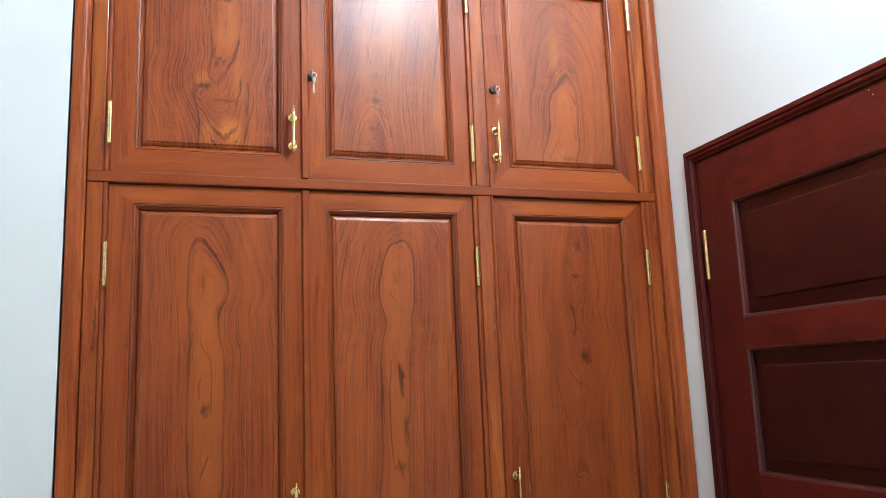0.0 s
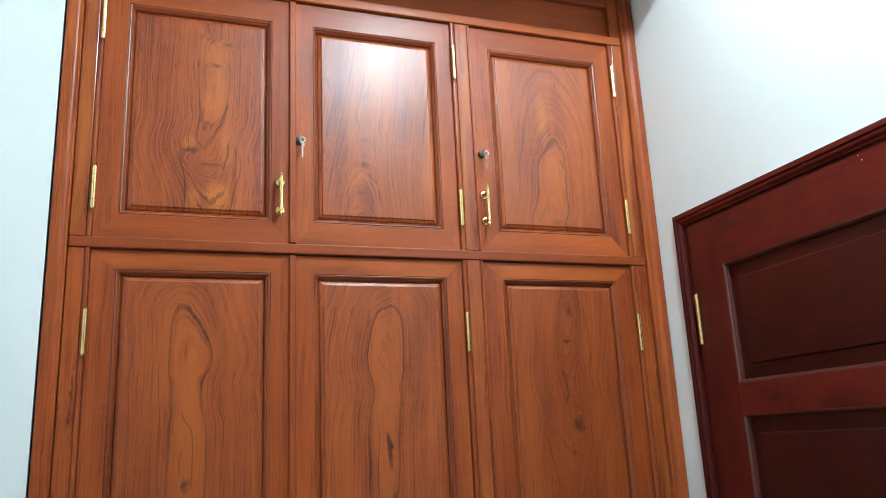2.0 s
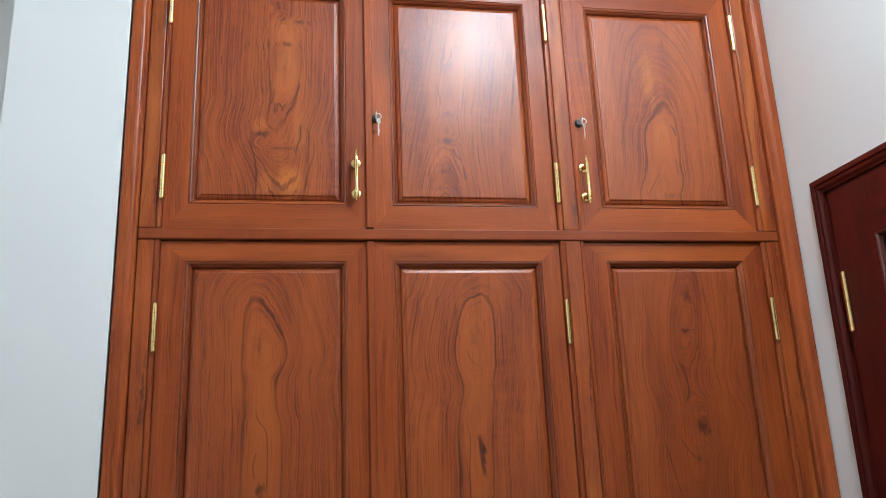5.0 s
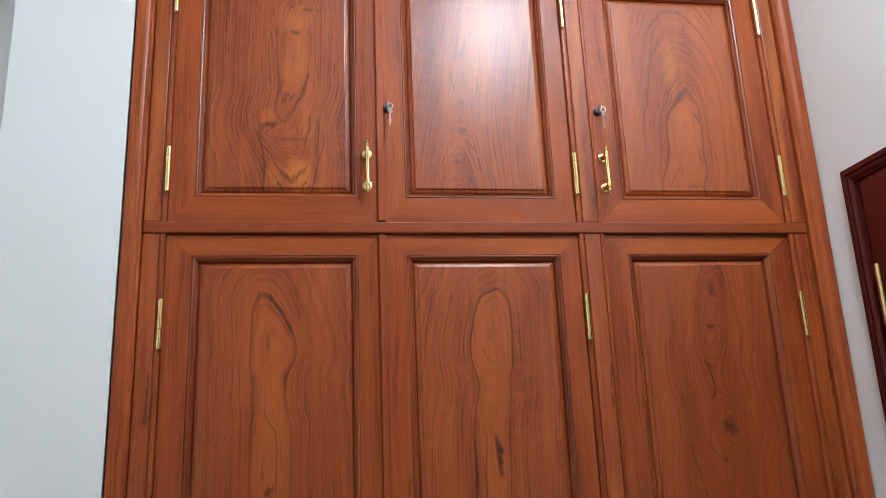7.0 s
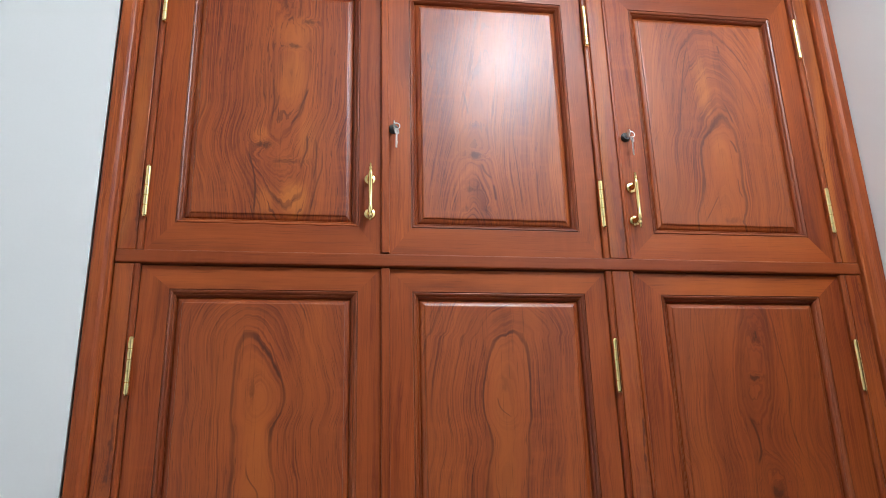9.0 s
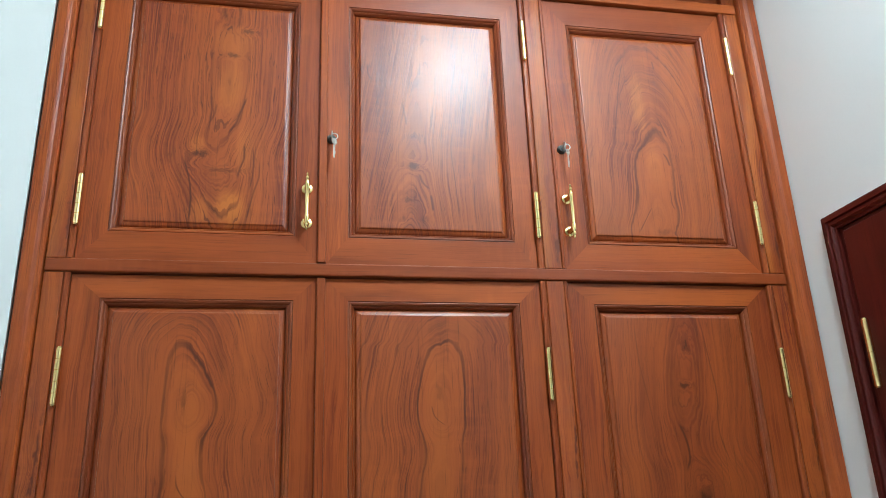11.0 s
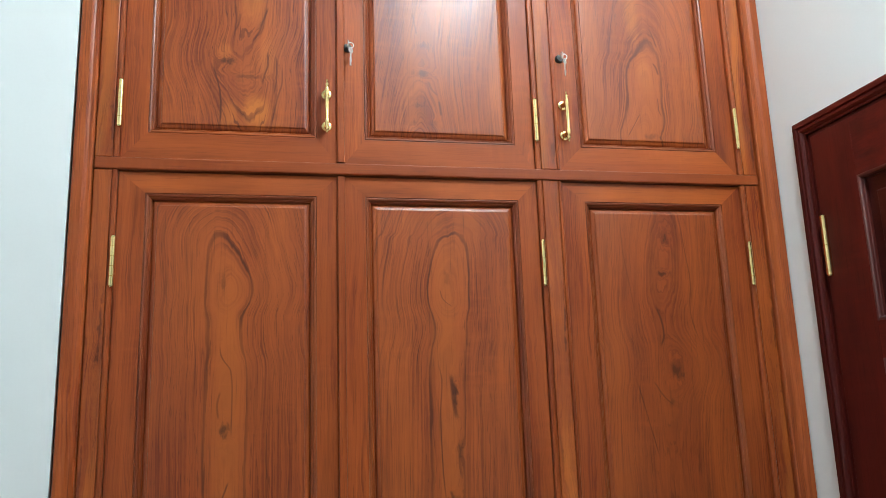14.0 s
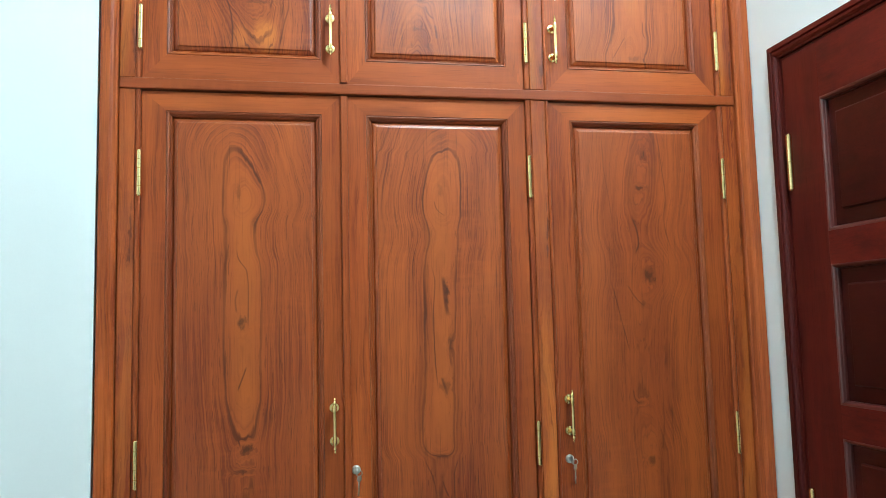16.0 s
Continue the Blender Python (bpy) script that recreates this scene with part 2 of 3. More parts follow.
LOW, HIGH = (0.0, 2.0), (2.1, 2.7)
PANELS = {
    "a_low": wood("teak_panel_a", **TEAK, span=LOW, loop=0.05, contrast=0.85, waver=1.2, spacing=0.011, heavy=1.0,
                  centre=((0, 0.01), (1.184, -0.003), (1.212, -0.0048), (1.269, -0.0041), (1.32, -0.004), (1.5, -0.0046), (1.604, -0.0034), (1.663, -0.0111), (1.709, -0.013), (1.773, -0.0046), (1.815, -0.011), (1.862, -0.0195), (1.88, -0.0234), (1.894, -0.0247), (2, -0.02)),
                  depth=((0, 0.05), (1.184, 0.0515), (1.212, 0.0483), (1.269, 0.039), (1.32, 0.0299), (1.5, 0.0285), (1.604, 0.0299), (1.663, 0.038), (1.709, 0.0374), (1.773, 0.0206), (1.815, 0.0311), (1.862, 0.0421), (1.88, 0.0476), (1.894, 0.0515), (2, 0.12)),
                  strokes=((((1.473, 0.0059), (1.551, 0.006), (1.603, 0.0022), (1.632, -0.0156), (1.656, -0.0207)), 0.0022, 0.7),
                           (((1.506, -0.0206), (1.532, -0.0231), (1.562, -0.0181)), 0.003, 0.6),
                           (((1.329, -0.0167), (1.36, -0.0055), (1.382, 0.0021)), 0.0026, 0.7),
                           (((1.783, 0.0462), (1.836, 0.0282), (1.881, 0.0114)), 0.0018, 0.45),
                           (((1.669, 0.0523), (1.709, 0.0486), (1.749, 0.0591), (1.773, 0.0566)), 0.0018, 0.45),
                           (((1.367, 0.0833), (1.419, 0.0758), (1.484, 0.0761)), 0.0018, 0.5),
                           (((1.199, -0.0105), (1.224, -0.0179), (1.259, -0.0304), (1.301, -0.0404)), 0.0024, 0.8)),
                  gold=((-0.004, 1.45, 0.034, 0.42, 0.18),),
                  knots=((-0.006, 1.485, 0.011, 0.018, 0.8), (0.003, 1.194, 0.013, 0.012, 0.9), (-0.016, 1.79, 0.005, 0.02, 0.45), (-0.006, 1.145, 0.02, 0.006, 0.6))),
    "b_low": wood("teak_panel_b", **TEAK, span=LOW, loop=0.05, contrast=0.85, waver=1.2, spacing=0.011, heavy=0.95,
                  centre=((0, 0), (1.147, -0.006), (1.169, -0.0122), (1.196, -0.0163), (1.328, -0.0111), (1.489, -0.0071), (1.619, -0.0025), (1.688, 0.009), (1.761, 0.0045), (1.82, 0.0102), (1.869, 0.017), (1.887, 0.0181), (1.9, 0.0269), (2, 0.03)),
                  depth=((0, 0.045), (1.147, 0.0515), (1.169, 0.0389), (1.196, 0.0345), (1.328, 0.035), (1.489, 0.0315), (1.619, 0.0293), (1.688, 0.0341), (1.761, 0.0117), (1.82, 0.0227), (1.869, 0.0372), (1.887, 0.0438), (1.9, 0.0515), (2, 0.12)),
                  strokes=((((1.313, -0.0143), (1.38, -0.0195), (1.489, -0.0211), (1.57, -0.0164), (1.612, -0.0238)), 0.0022, 0.7),
                           (((1.488, 0.0136), (1.536, 0.0078), (1.584, 0.0048)), 0.006, 0.95),
                           (((1.366, 0.0202), (1.406, 0.0171), (1.433, 0.0219)), 0.004, 0.55),
                           (((1.299, 0.0074), (1.319, 0.0024), (1.342, -0.0053)), 0.004, 0.6),
                           (((1.061, -0.0231), (1.103, -0.0302), (1.15, -0.0508)), 0.002, 0.7),
                           (((1.058, 0.0204), (1.113, 0.0205), (1.149, 0.0311)), 0.0022, 0.7),
                           (((1.059, 0.0068), (1.077, -0.0009), (1.102, -0.0098)), 0.003, 0.7),
                           (((1.733, 0.0128), (1.747, -0.0052), (1.771, -0.0144)), 0.002, 0.55)),
                  gold=((-0.002, 1.50, 0.034, 0.40, 0.18),),
                  knots=((0.011, 1.538, 0.006, 0.026, 0.9), (0.018, 1.42, 0.008, 0.02, 0.5), (0.004, 1.32, 0.012, 0.014, 0.45), (0.004, 1.80, 0.010, 0.02, 0.3))),
    "c_low": wood("teak_panel_c", **TEAK_RED, span=LOW, waver=1.7, contrast=0.65, spacing=0.013, smoky=0.25, streaky=0.15,
                  centre=((0, 0.0), (1.1, 0.01), (1.3, -0.01), (1.5, 0.0), (1.6, 0.02), (1.7, 0.0), (1.8, 0.01), (2, 0.03)),
                  depth=((0, 0.05), (1.1, 0.03), (1.3, 0.05), (1.5, 0.045), (1.58, 0.025), (1.68, 0.045), (1.8, 0.03), (2, 0.05)),
                  strokes=((((1.635, -0.0124), (1.664, -0.0032), (1.7, -0.0075), (1.73, -0.0184)), 0.0034, 0.9),
                           (((1.389, -0.0401), (1.485, -0.0627), (1.556, -0.079)), 0.0022, 0.65),
                           (((1.641, 0.0876), (1.722, 0.0701), (1.789, 0.0769), (1.856, 0.0711), (1.945, 0.0633)), 0.002, 0.5),
                           (((1.715, -0.0714), (1.781, -0.0791), (1.868, -0.0903), (1.942, -0.0915)), 0.002, 0.45),
                           (((1.5, 0.0068), (1.52, -0.0152), (1.556, -0.0379)), 0.003, 0.6),
                           (((1.258, -0.0195), (1.268, -0.0311), (1.293, -0.0359)), 0.0024, 0.7),
                           (((1.136, 0.0363), (1.213, 0.0436), (1.276, 0.044)), 0.0024, 0.55),
                           (((1.149, 0.0645), (1.254, 0.0658)), 0.002, 0.45)),
                  knots=((0.022, 1.580, 0.016, 0.018, 0.9), (0.023, 1.892, 0.007, 0.013, 0.8), (0.007, 1.808, 0.011, 0.007, 0.85), (0.002, 1.506, 0.010, 0.008, 0.6), (-0.018, 1.262, 0.012, 0.006, 0.6), (0.005, 1.117, 0.010, 0.014, 0.7))),
    "a_high": wood("teak_panel_d", **TEAK_WARM, span=HIGH, contrast=1.08, waver=1.35, smoky=0.2, streaky=0.15, spacing=0.010,
                   gold=((0.045, 2.170, 0.035, 0.045, 0.85), (-0.010, 2.165, 0.022, 0.04, 0.6), (-0.02, 2.315, 0.018, 0.022, 0.5), (0.03, 2.45, 0.03, 0.08, 0.4), (0.03, 2.56, 0.05, 0.05, 0.3), (0.07, 2.3, 0.02, 0.06, 0.35)),
                   centre=((2.1, 0.03), (2.2, 0.025), (2.29, 0.01), (2.4, 0.03), (2.5, 0.03), (2.7, 0.03)),
                   depth=((2.1, 0.092), (2.2, 0.078), (2.28, 0.060), (2.36, 0.050), (2.5, 0.044), (2.6, 0.047), (2.7, 0.05)),
                   strokes=((((2.133, -0.0304), (2.173, -0.0301), (2.21, -0.0317), (2.247, -0.0399), (2.282, -0.0515)), 0.0026, 0.9),
                           (((2.236, 0.0571), (2.26, 0.0625), (2.287, 0.0701), (2.317, 0.0697)), 0.003, 0.8),
                           (((2.212, 0.0841), (2.263, 0.0906), (2.31, 0.0883)), 0.0024, 0.75),
                           (((2.14, 0.0789), (2.209, 0.0932), (2.251, 0.1025), (2.283, 0.1022)), 0.0026, 0.75),
                           (((2.34, 0.0354), (2.355, 0.0459), (2.392, 0.0588), (2.426, 0.0698)), 0.0032, 0.8),
                           (((2.359, -0.0045), (2.384, 0.0053), (2.408, 0.0083)), 0.003, 0.6),
                           (((2.447, -0.0172), (2.459, -0.0319), (2.493, -0.032), (2.549, -0.0394)), 0.002, 0.5),
                           (((2.417, 0.1254), (2.458, 0.1273)), 0.002, 0.7)),
                   knots=((-0.02, 2.292, 0.014, 0.009, 0.85), (0.065, 2.59, 0.014, 0.007, 0.7), (0.014, 2.63, 0.010, 0.016, 0.6), (0.036, 2.527, 0.016, 0.006, 0.7), (0.03, 2.255, 0.03, 0.005, 0.5))),
    "b_high": wood("teak_panel_e", **TEAK_WARM, span=HIGH, contrast=0.92, streaky=0.12, spacing=0.011,
                   centre=((2.1, -0.05), (2.28, -0.045), (2.45, -0.02), (2.7, 0.02)),
                   depth=((2.1, 0.0), (2.19, 0.034), (2.28, 0.055), (2.45, 0.066), (2.7, 0.07)),
                   strokes=((((2.163, 0.0596), (2.254, 0.0533), (2.328, 0.0472), (2.383, 0.0544)), 0.0018, 0.7),
                           (((2.152, 0.0972), (2.203, 0.0947), (2.256, 0.0959)), 0.0022, 0.5),
                           (((2.49, -0.1258), (2.504, -0.1333), (2.532, -0.1359)), 0.003, 0.7),
                           (((2.582, -0.0744), (2.642, -0.0789)), 0.002, 0.55),
                           (((2.231, -0.0042), (2.244, -0.0161), (2.266, -0.0255)), 0.004, 0.6),
                           (((2.18, 0.0029), (2.218, -0.0009)), 0.0034, 0.75),
                           (((2.38, -0.0492), (2.438, -0.0584)), 0.0026, 0.55)),
                   knots=((-0.040, 2.284, 0.018, 0.009, 0.85), (-0.05, 2.205, 0.012, 0.006, 0.6), (-0.015, 2.16, 0.010, 0.01, 0.5), (-0.06, 2.165, 0.006, 0.01, 0.5))),
    "c_high": wood("teak_panel_f", **TEAK_WARM, span=HIGH, contrast=0.75, loop=0.055, heavy=0.75, waver=1.3, spacing=0.009,
                   gold=((-0.015, 2.48, 0.022, 0.10, 0.55), (0.005, 2.31, 0.02, 0.06, 0.25)),
                   centre=((2.1, 0), (2.146, -0.014), (2.2, -0.0016), (2.249, 0.002), (2.305, 0.004), (2.341, 0.0073), (2.375, 0.0151), (2.396, 0.0149), (2.412, 0.0176), (2.7, 0.005)),
                   depth=((2.1, 0), (2.146, 0), (2.2, 0.0213), (2.249, 0.0306), (2.305, 0.0298), (2.341, 0.0368), (2.375, 0.0483), (2.396, 0.0525), (2.412, 0.0566), (2.7, 0.15)),
                   strokes=((((2.314, 0.0451), (2.335, 0.0396), (2.346, 0.0327)), 0.0034, 0.85),
                           (((2.373, -0.0837), (2.463, -0.0681), (2.555, -0.0489), (2.595, -0.0356)), 0.0018, 0.6),
                           (((2.389, 0.0471), (2.411, 0.0416), (2.44, 0.0312)), 0.0024, 0.7),
                           (((2.571, 0.04), (2.594, 0.0372)), 0.003, 0.6),
                           (((2.205, 0.0436), (2.222, 0.0378), (2.253, 0.038)), 0.002, 0.6),
                           (((2.147, -0.0509), (2.174, -0.0341), (2.209, -0.0133)), 0.002, 0.6)),
                   knots=((0.012, 2.15, 0.02, 0.008, 0.45),)),
}
TEAK_V = frame_wood("teak_upright", "Z", 1.08, contrast=0.75, streaky=0.35, waver=1.6, vary=0.4, smoky=0.65)
TEAK_H = frame_wood("teak_crosswise", "X", 1.06, contrast=0.25, streaky=0.06, smoky=0.6)
FACE_V = frame_wood("teak_face_frame", "Z", 1.06, TEAK_WARM, coat=0.55, coat_rough=0.17, coat_ior=1.46, contrast=0.8, gold=((-0.007, -0.16, 0.013, 0.34, 0.55), (0.003, 0.22, 0.012, 0.24, 0.4)),
                    knots=((0.014, -0.28, 0.004, 0.07, 0.7), (0.013, 0.62, 0.003, 0.09, 0.8), (-0.013, 0.35, 0.003, 0.06, 0.5)), streaky=0.35, waver=2.6, smoky=0.5, vary=0.25)
EDGE_V = frame_wood("teak_moulding_upright", "Z", 0.86, contrast=0.7, streaky=0.4, coat=0.7, coat_rough=0.33, coat_ior=1.46)
EDGE_H = frame_wood("teak_moulding_crosswise", "X", 0.92, coat=0.7, coat_rough=0.33, coat_ior=1.46)
MAH_V = frame_wood("mahogany_upright", "Z", 1.5, MAHOGANY, coat=0.3, coat_rough=0.10, coat_ior=1.45)
MAH_H = frame_wood("mahogany_crosswise", "Y", 1.75, MAHOGANY, coat=0.3, coat_rough=0.10, coat_ior=1.45)
# same mahogany toned down, so the fields' dim reflection is put into the colour
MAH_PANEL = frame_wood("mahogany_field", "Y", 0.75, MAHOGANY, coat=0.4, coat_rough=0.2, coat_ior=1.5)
# overstrong gloss coat stands in for the pale highlight lines on the door mouldings
MAH_EDGE = frame_wood("mahogany_highlight_edge", "Z", 1.2, MAHOGANY, coat=1.0, coat_rough=0.30, coat_ior=1.75)


def plain(name, colour, rough=0.5, metal=0.0, speck=0.0, scale=60.0, bump=0.0, **more):
    k = Mat(name)
    x, y, z = k.coords()
    n = k.noise(k.vec(x, y, z), scale=scale, detail=4)
    big = k.noise(k.vec(x, y, z), scale=1.7, detail=3)
    col = k.mix((n * 0.5 + big * 0.5).step(0.3, 0.7) * speck, colour, tuple(0.7 * v for v in colour))
    k.set(Base_Color=col, Roughness=n * 0.15 + (rough - 0.07), Metallic=metal, **more)
    if bump:
        k.bump(n + big * 0.6, bump)
    return k.m


PAINT = plain("wall_paint", (0.865, 0.845, 0.815), 0.45, speck=0.06, scale=180.0, bump=0.00012)
CEILING_PAINT = plain("ceiling_paint", (0.82, 0.83, 0.82), 0.7, speck=0.05, scale=120.0, bump=0.0006)
TILE = plain("floor_tile", (0.30, 0.28, 0.25), 0.2, speck=0.25, scale=9.0)
BRASS = plain("polished_brass", (0.92, 0.69, 0.31), 0.2, 1.0, speck=0.35, scale=160.0)
STEEL = plain("key_steel", (0.80, 0.77, 0.72), 0.30, 1.0, speck=0.3, scale=200.0)
LOCK_METAL = plain("blackened_steel", (0.075, 0.07, 0.065), 0.4, 1.0, speck=0.3, scale=200.0)
# near-black colour that stands in for shade in the gap beside the trim
DARK_GAP = plain("gap_painted_shade", (0.05, 0.02, 0.012), 0.8, speck=0.3)
LAMP_RIM = plain("lamp_rim", (0.8, 0.8, 0.8), 0.35, speck=0.05)
GLOW = bpy.data.materials.new("lamp_glow")
GLOW.use_nodes = True
GLOW.node_tree.nodes["Principled BSDF"].inputs["Base Color"].default_value = (0.8, 0.8, 0.8, 1)
GLOW.node_tree.nodes["Principled BSDF"].inputs["Emission Color"].default_value = (0.70, 0.87, 1.0, 1)
GLOW.node_tree.nodes["Principled BSDF"].inputs["Emission Strength"].default_value = 246.0

# ---- builders ----


def part(name, bm, material, parent=None, label="", at=(0, 0, 0), smooth=False):
    """Links a bmesh, given in world metres, as one mesh whose origin lies at at."""
    bmesh.ops.recalc_face_normals(bm, faces=bm.faces)
    bm.transform(Matrix.Translation(-Vector(at)))
    me = bpy.data.meshes.new(name)
    bm.to_mesh(me)
    bm.free()
    me.materials.append(material)
    if smooth:
        me.shade_smooth()
        me.set_sharp_from_angle(angle=radians(40))
    ob = new(name, me)
    ob.location = at
    if parent is not None:
        ob.parent = parent
        shift = Vector((0, 0, 0))
        p = parent
        while p is not None:
            shift += p.location
            p = p.parent
        ob.location = Vector(at) - shift
    if label:
        ob["label"] = label
    return ob


def thing(name, at, label, category, group="", kind=""):
    ob = new(name)
    ob.location = at
    ob.empty_display_size = 0.1
    return tagged(ob, label, category, group, kind)


def soften(bm, width, segments=2, keep=lambda e: True):
    edges = [e for e in bm.edges if len(e.link_faces) == 2 and e.calc_face_angle(0) > 0.6 and keep(e)]
    bmesh.ops.bevel(bm, geom=edges, offset=width, segments=segments, profile=0.5, affect="EDGES", clamp_overlap=True)
    return bm


def block(a, b, bevel=0.0015):
    bm = bmesh.new()
    a, b = Vector(a), Vector(b)
    bmesh.ops.create_cube(bm, size=1, matrix=Matrix.LocRotScale((a + b) / 2, None, b - a))
    if bevel:
        soften(bm, bevel)
    return bm


def prism(corners, front, back, bevel=0.001):
    """A board whose outline in x and z is given, between two depths in y."""
    bm = bmesh.new()
    f = [bm.verts.new((x, front, z)) for x, z in corners]
    b = [bm.verts.new((x, back, z)) for x, z in corners]
    n = len(corners)
    bm.faces.new(f), bm.faces.new(b[::-1])
    for i in range(n):
        bm.faces.new((f[i], b[i], b[(i + 1) % n], f[(i + 1) % n]))
    if bevel:
        soften(bm, bevel)
    return bm


def bar(profile, axis, lo, hi):
    """A profile drawn along an axis. Profile in (x, y) for axis z, in (z, y) for axis x, in (x, z) for axis y."""
    bm = bmesh.new()
    put = {"z": lambda p, h: (p[0], p[1], h), "x": lambda p, h: (h, p[1], p[0]), "y": lambda p, h: (p[0], h, p[1])}[axis]
    a, b = ([bm.verts.new(put(p, h)) for p in profile] for h in (lo, hi))
    n = len(profile)
    for i in range(n):
        bm.faces.new((a[i], a[(i + 1) % n], b[(i + 1) % n], b[i]))
    bm.faces.new(a), bm.faces.new(b[::-1])
    return bm


def mitred(x0, x1, z0, z1, profile):
    """Four mitred lengths of a profile (inset, depth) round the inside of an opening: bottom, right, top, left."""
    out = []
    corner = lambda s: ((x0 + s, z0 + s), (x1 - s, z0 + s), (x1 - s, z1 - s), (x0 + s, z1 - s))
    for i in range(4):
        bm = bmesh.new()
        rows = []
        for s, y in profile:
            c = corner(s)
            rows.append([bm.verts.new((c[j][0], y, c[j][1])) for j in (i, (i + 1) % 4)])
        n = len(rows)
        for k in range(n):
            bm.faces.new((rows[k][0], rows[k][1], rows[(k + 1) % n][1], rows[(k + 1) % n][0]))
        bm.faces.new([r[0] for r in rows]), bm.faces.new([r[1] for r in rows][::-1])
        out.append(bm)
    return out


def raised(x0, x1, z0, z1, profile, back):
    """A raised panel: rings of (inset, depth) that end in a flat field."""
    bm = bmesh.new()
    rings = []
    for s, y in [(0.0, back)] + list(profile):
        rings.append([bm.verts.new(p) for p in ((x0 + s, y, z0 + s), (x1 - s, y, z0 + s), (x1 - s, y, z1 - s), (x0 + s, y, z1 - s))])
    for a, b in zip(rings, rings[1:]):
        for i in range(4):
            bm.faces.new((a[i], a[(i + 1) % 4], b[(i + 1) % 4], b[i]))
    bm.faces.new(rings[-1]), bm.faces.new(rings[0][::-1])
    return bm


def lathe(profile, m, segments=14):
    """Turns (radius, height) about z, then places it by m."""
    bm = bmesh.new()
    rings = [[bm.verts.new(m @ Vector((max(r, 1e-5) * math.cos(a), max(r, 1e-5) * math.sin(a), h)))
              for a in (2 * math.pi * i / segments for i in range(segments))] for r, h in profile]
    for a, b in zip(rings, rings[1:]):
        for i in range(segments):
            bm.faces.new((a[i], a[(i + 1) % segments], b[(i + 1) % segments], b[i]))
    bm.faces.new(rings[0][::-1]), bm.faces.new(rings[-1])
    return bm


def joined(*parts):
    out = bmesh.new()
    for bm in parts:
        me = bpy.data.meshes.new("tmp")
        bm.to_mesh(me)
        bm.free()
        out.from_mesh(me)
        bpy.data.meshes.remove(me)
    return out


# ---- the room ----
LEFT, RIGHT, REAR = -0.345, 1.545, -7.6
NORTH = -0.022


def setting(name, bm, material, label, category):
    return tagged(part(name, bm, material, None, label), category=category, kind="structure")


setting("floor", block((-0.76, REAR - 0.12, -0.1), (RIGHT + 0.36, 1.0, 0), 0), TILE, "pale stone-coloured tiled floor of a small room", "floor")
setting("ceiling", block((-0.76, REAR - 0.12, CEIL), (RIGHT + 0.36, 1.0, CEIL + 0.1), 0), CEILING_PAINT, "flat white painted ceiling above the wardrobe", "ceiling")
WEST = -0.64
setting("wall_west", block((WEST - 0.12, REAR - 0.12, 0), (WEST, 0.30, CEIL), 0), PAINT, "plain painted far side wall of the room", "wall")
setting("wall_north", block((LEFT, NORTH, 0), (-0.0895, 0.62, CEIL), 0.0008), PAINT, "narrow pale green-white wall pier beside the wardrobe", "wall")
setting("wall_recess", block((WEST, 0.13, 0), (LEFT, 0.30, CEIL), 0), PAINT, "pale painted wall of a recess, in soft shade", "wall")
setting("wall_niche", block((LEFT, 0.62, 0), (RIGHT, 0.8, CEIL), 0), PAINT, "painted wall behind the built-in wardrobe", "wall")
setting("wall_south", block((WEST, REAR - 0.12, 0), (RIGHT, REAR, CEIL), 0), PAINT, "pale painted wall opposite the wardrobe", "wall")
# unseen block, added and sized so that its shadow covers the fascia
setting("ceiling_bulkhead", block((LEFT, -0.31, 2.90), (RIGHT, NORTH, CEIL), 0.002), PAINT, "unseen plain block above the wardrobe, added to shade the fascia", "ceiling")
# the wall with the door is built round its opening
DOOR_NEAR, DOOR_FAR, DOOR_TOP = -0.1485, -1.076, 2.110
setting("wall_east", joined(
    block((RIGHT, DOOR_NEAR, 0), (RIGHT + 0.12, 0.8, CEIL), 0),
    block((RIGHT, REAR - 0.12, 0), (RIGHT + 0.12, DOOR_FAR, CEIL), 0),
    block((RIGHT, DOOR_FAR, DOOR_TOP), (RIGHT + 0.12, DOOR_NEAR, CEIL), 0)), PAINT, "pale green-white painted wall round a dark door", "wall")
setting("wall_landing", block((RIGHT + 0.3, DOOR_FAR - 0.3, 0), (RIGHT + 0.36, DOOR_NEAR + 0.3, CEIL), 0), PAINT, "plain wall behind the closed door", "wall")

# ---- the dark door and its casing ----
FACE = 1.5385
casing = [(0.0365, 1.545), (0.0365, 1.5345), (0.033, 1.5300), (0.0215, 1.5296), (0.0195, 1.5345), (0.0170, 1.5345), (0.0155, 1.5312), (0.0110, 1.5314), (0.0075, 1.5338), (0.0050, 1.5375), (0.0, 1.5385), (0.0, 1.545)]
door_frame = thing("door_frame", (RIGHT, DOOR_NEAR, 0), "dark red mahogany moulded casing round a room door", "door frame", kind="structure")
# two uprights and a head with mitred corners
for side, y0, s in (("near", DOOR_NEAR, 1), ("far", DOOR_FAR, -1)):
    bm = bmesh.new()
    lo = [bm.verts.new((x, y0 + s * d, 0)) for d, x in casing]
    hi = [bm.verts.new((x, y0 + s * d, DOOR_TOP + d)) for d, x in casing]
    for i in range(len(casing)):
        j = (i + 1) % len(casing)
        bm.faces.new((lo[i], lo[j], hi[j], hi[i]))
    bm.faces.new(lo), bm.faces.new(hi[::-1])
    part("casing_upright", bm, MAH_V, door_frame, at=(1.53, y0, 1.0))
bm = bmesh.new()
lo = [bm.verts.new((x, DOOR_FAR - d, DOOR_TOP + d)) for d, x in casing]
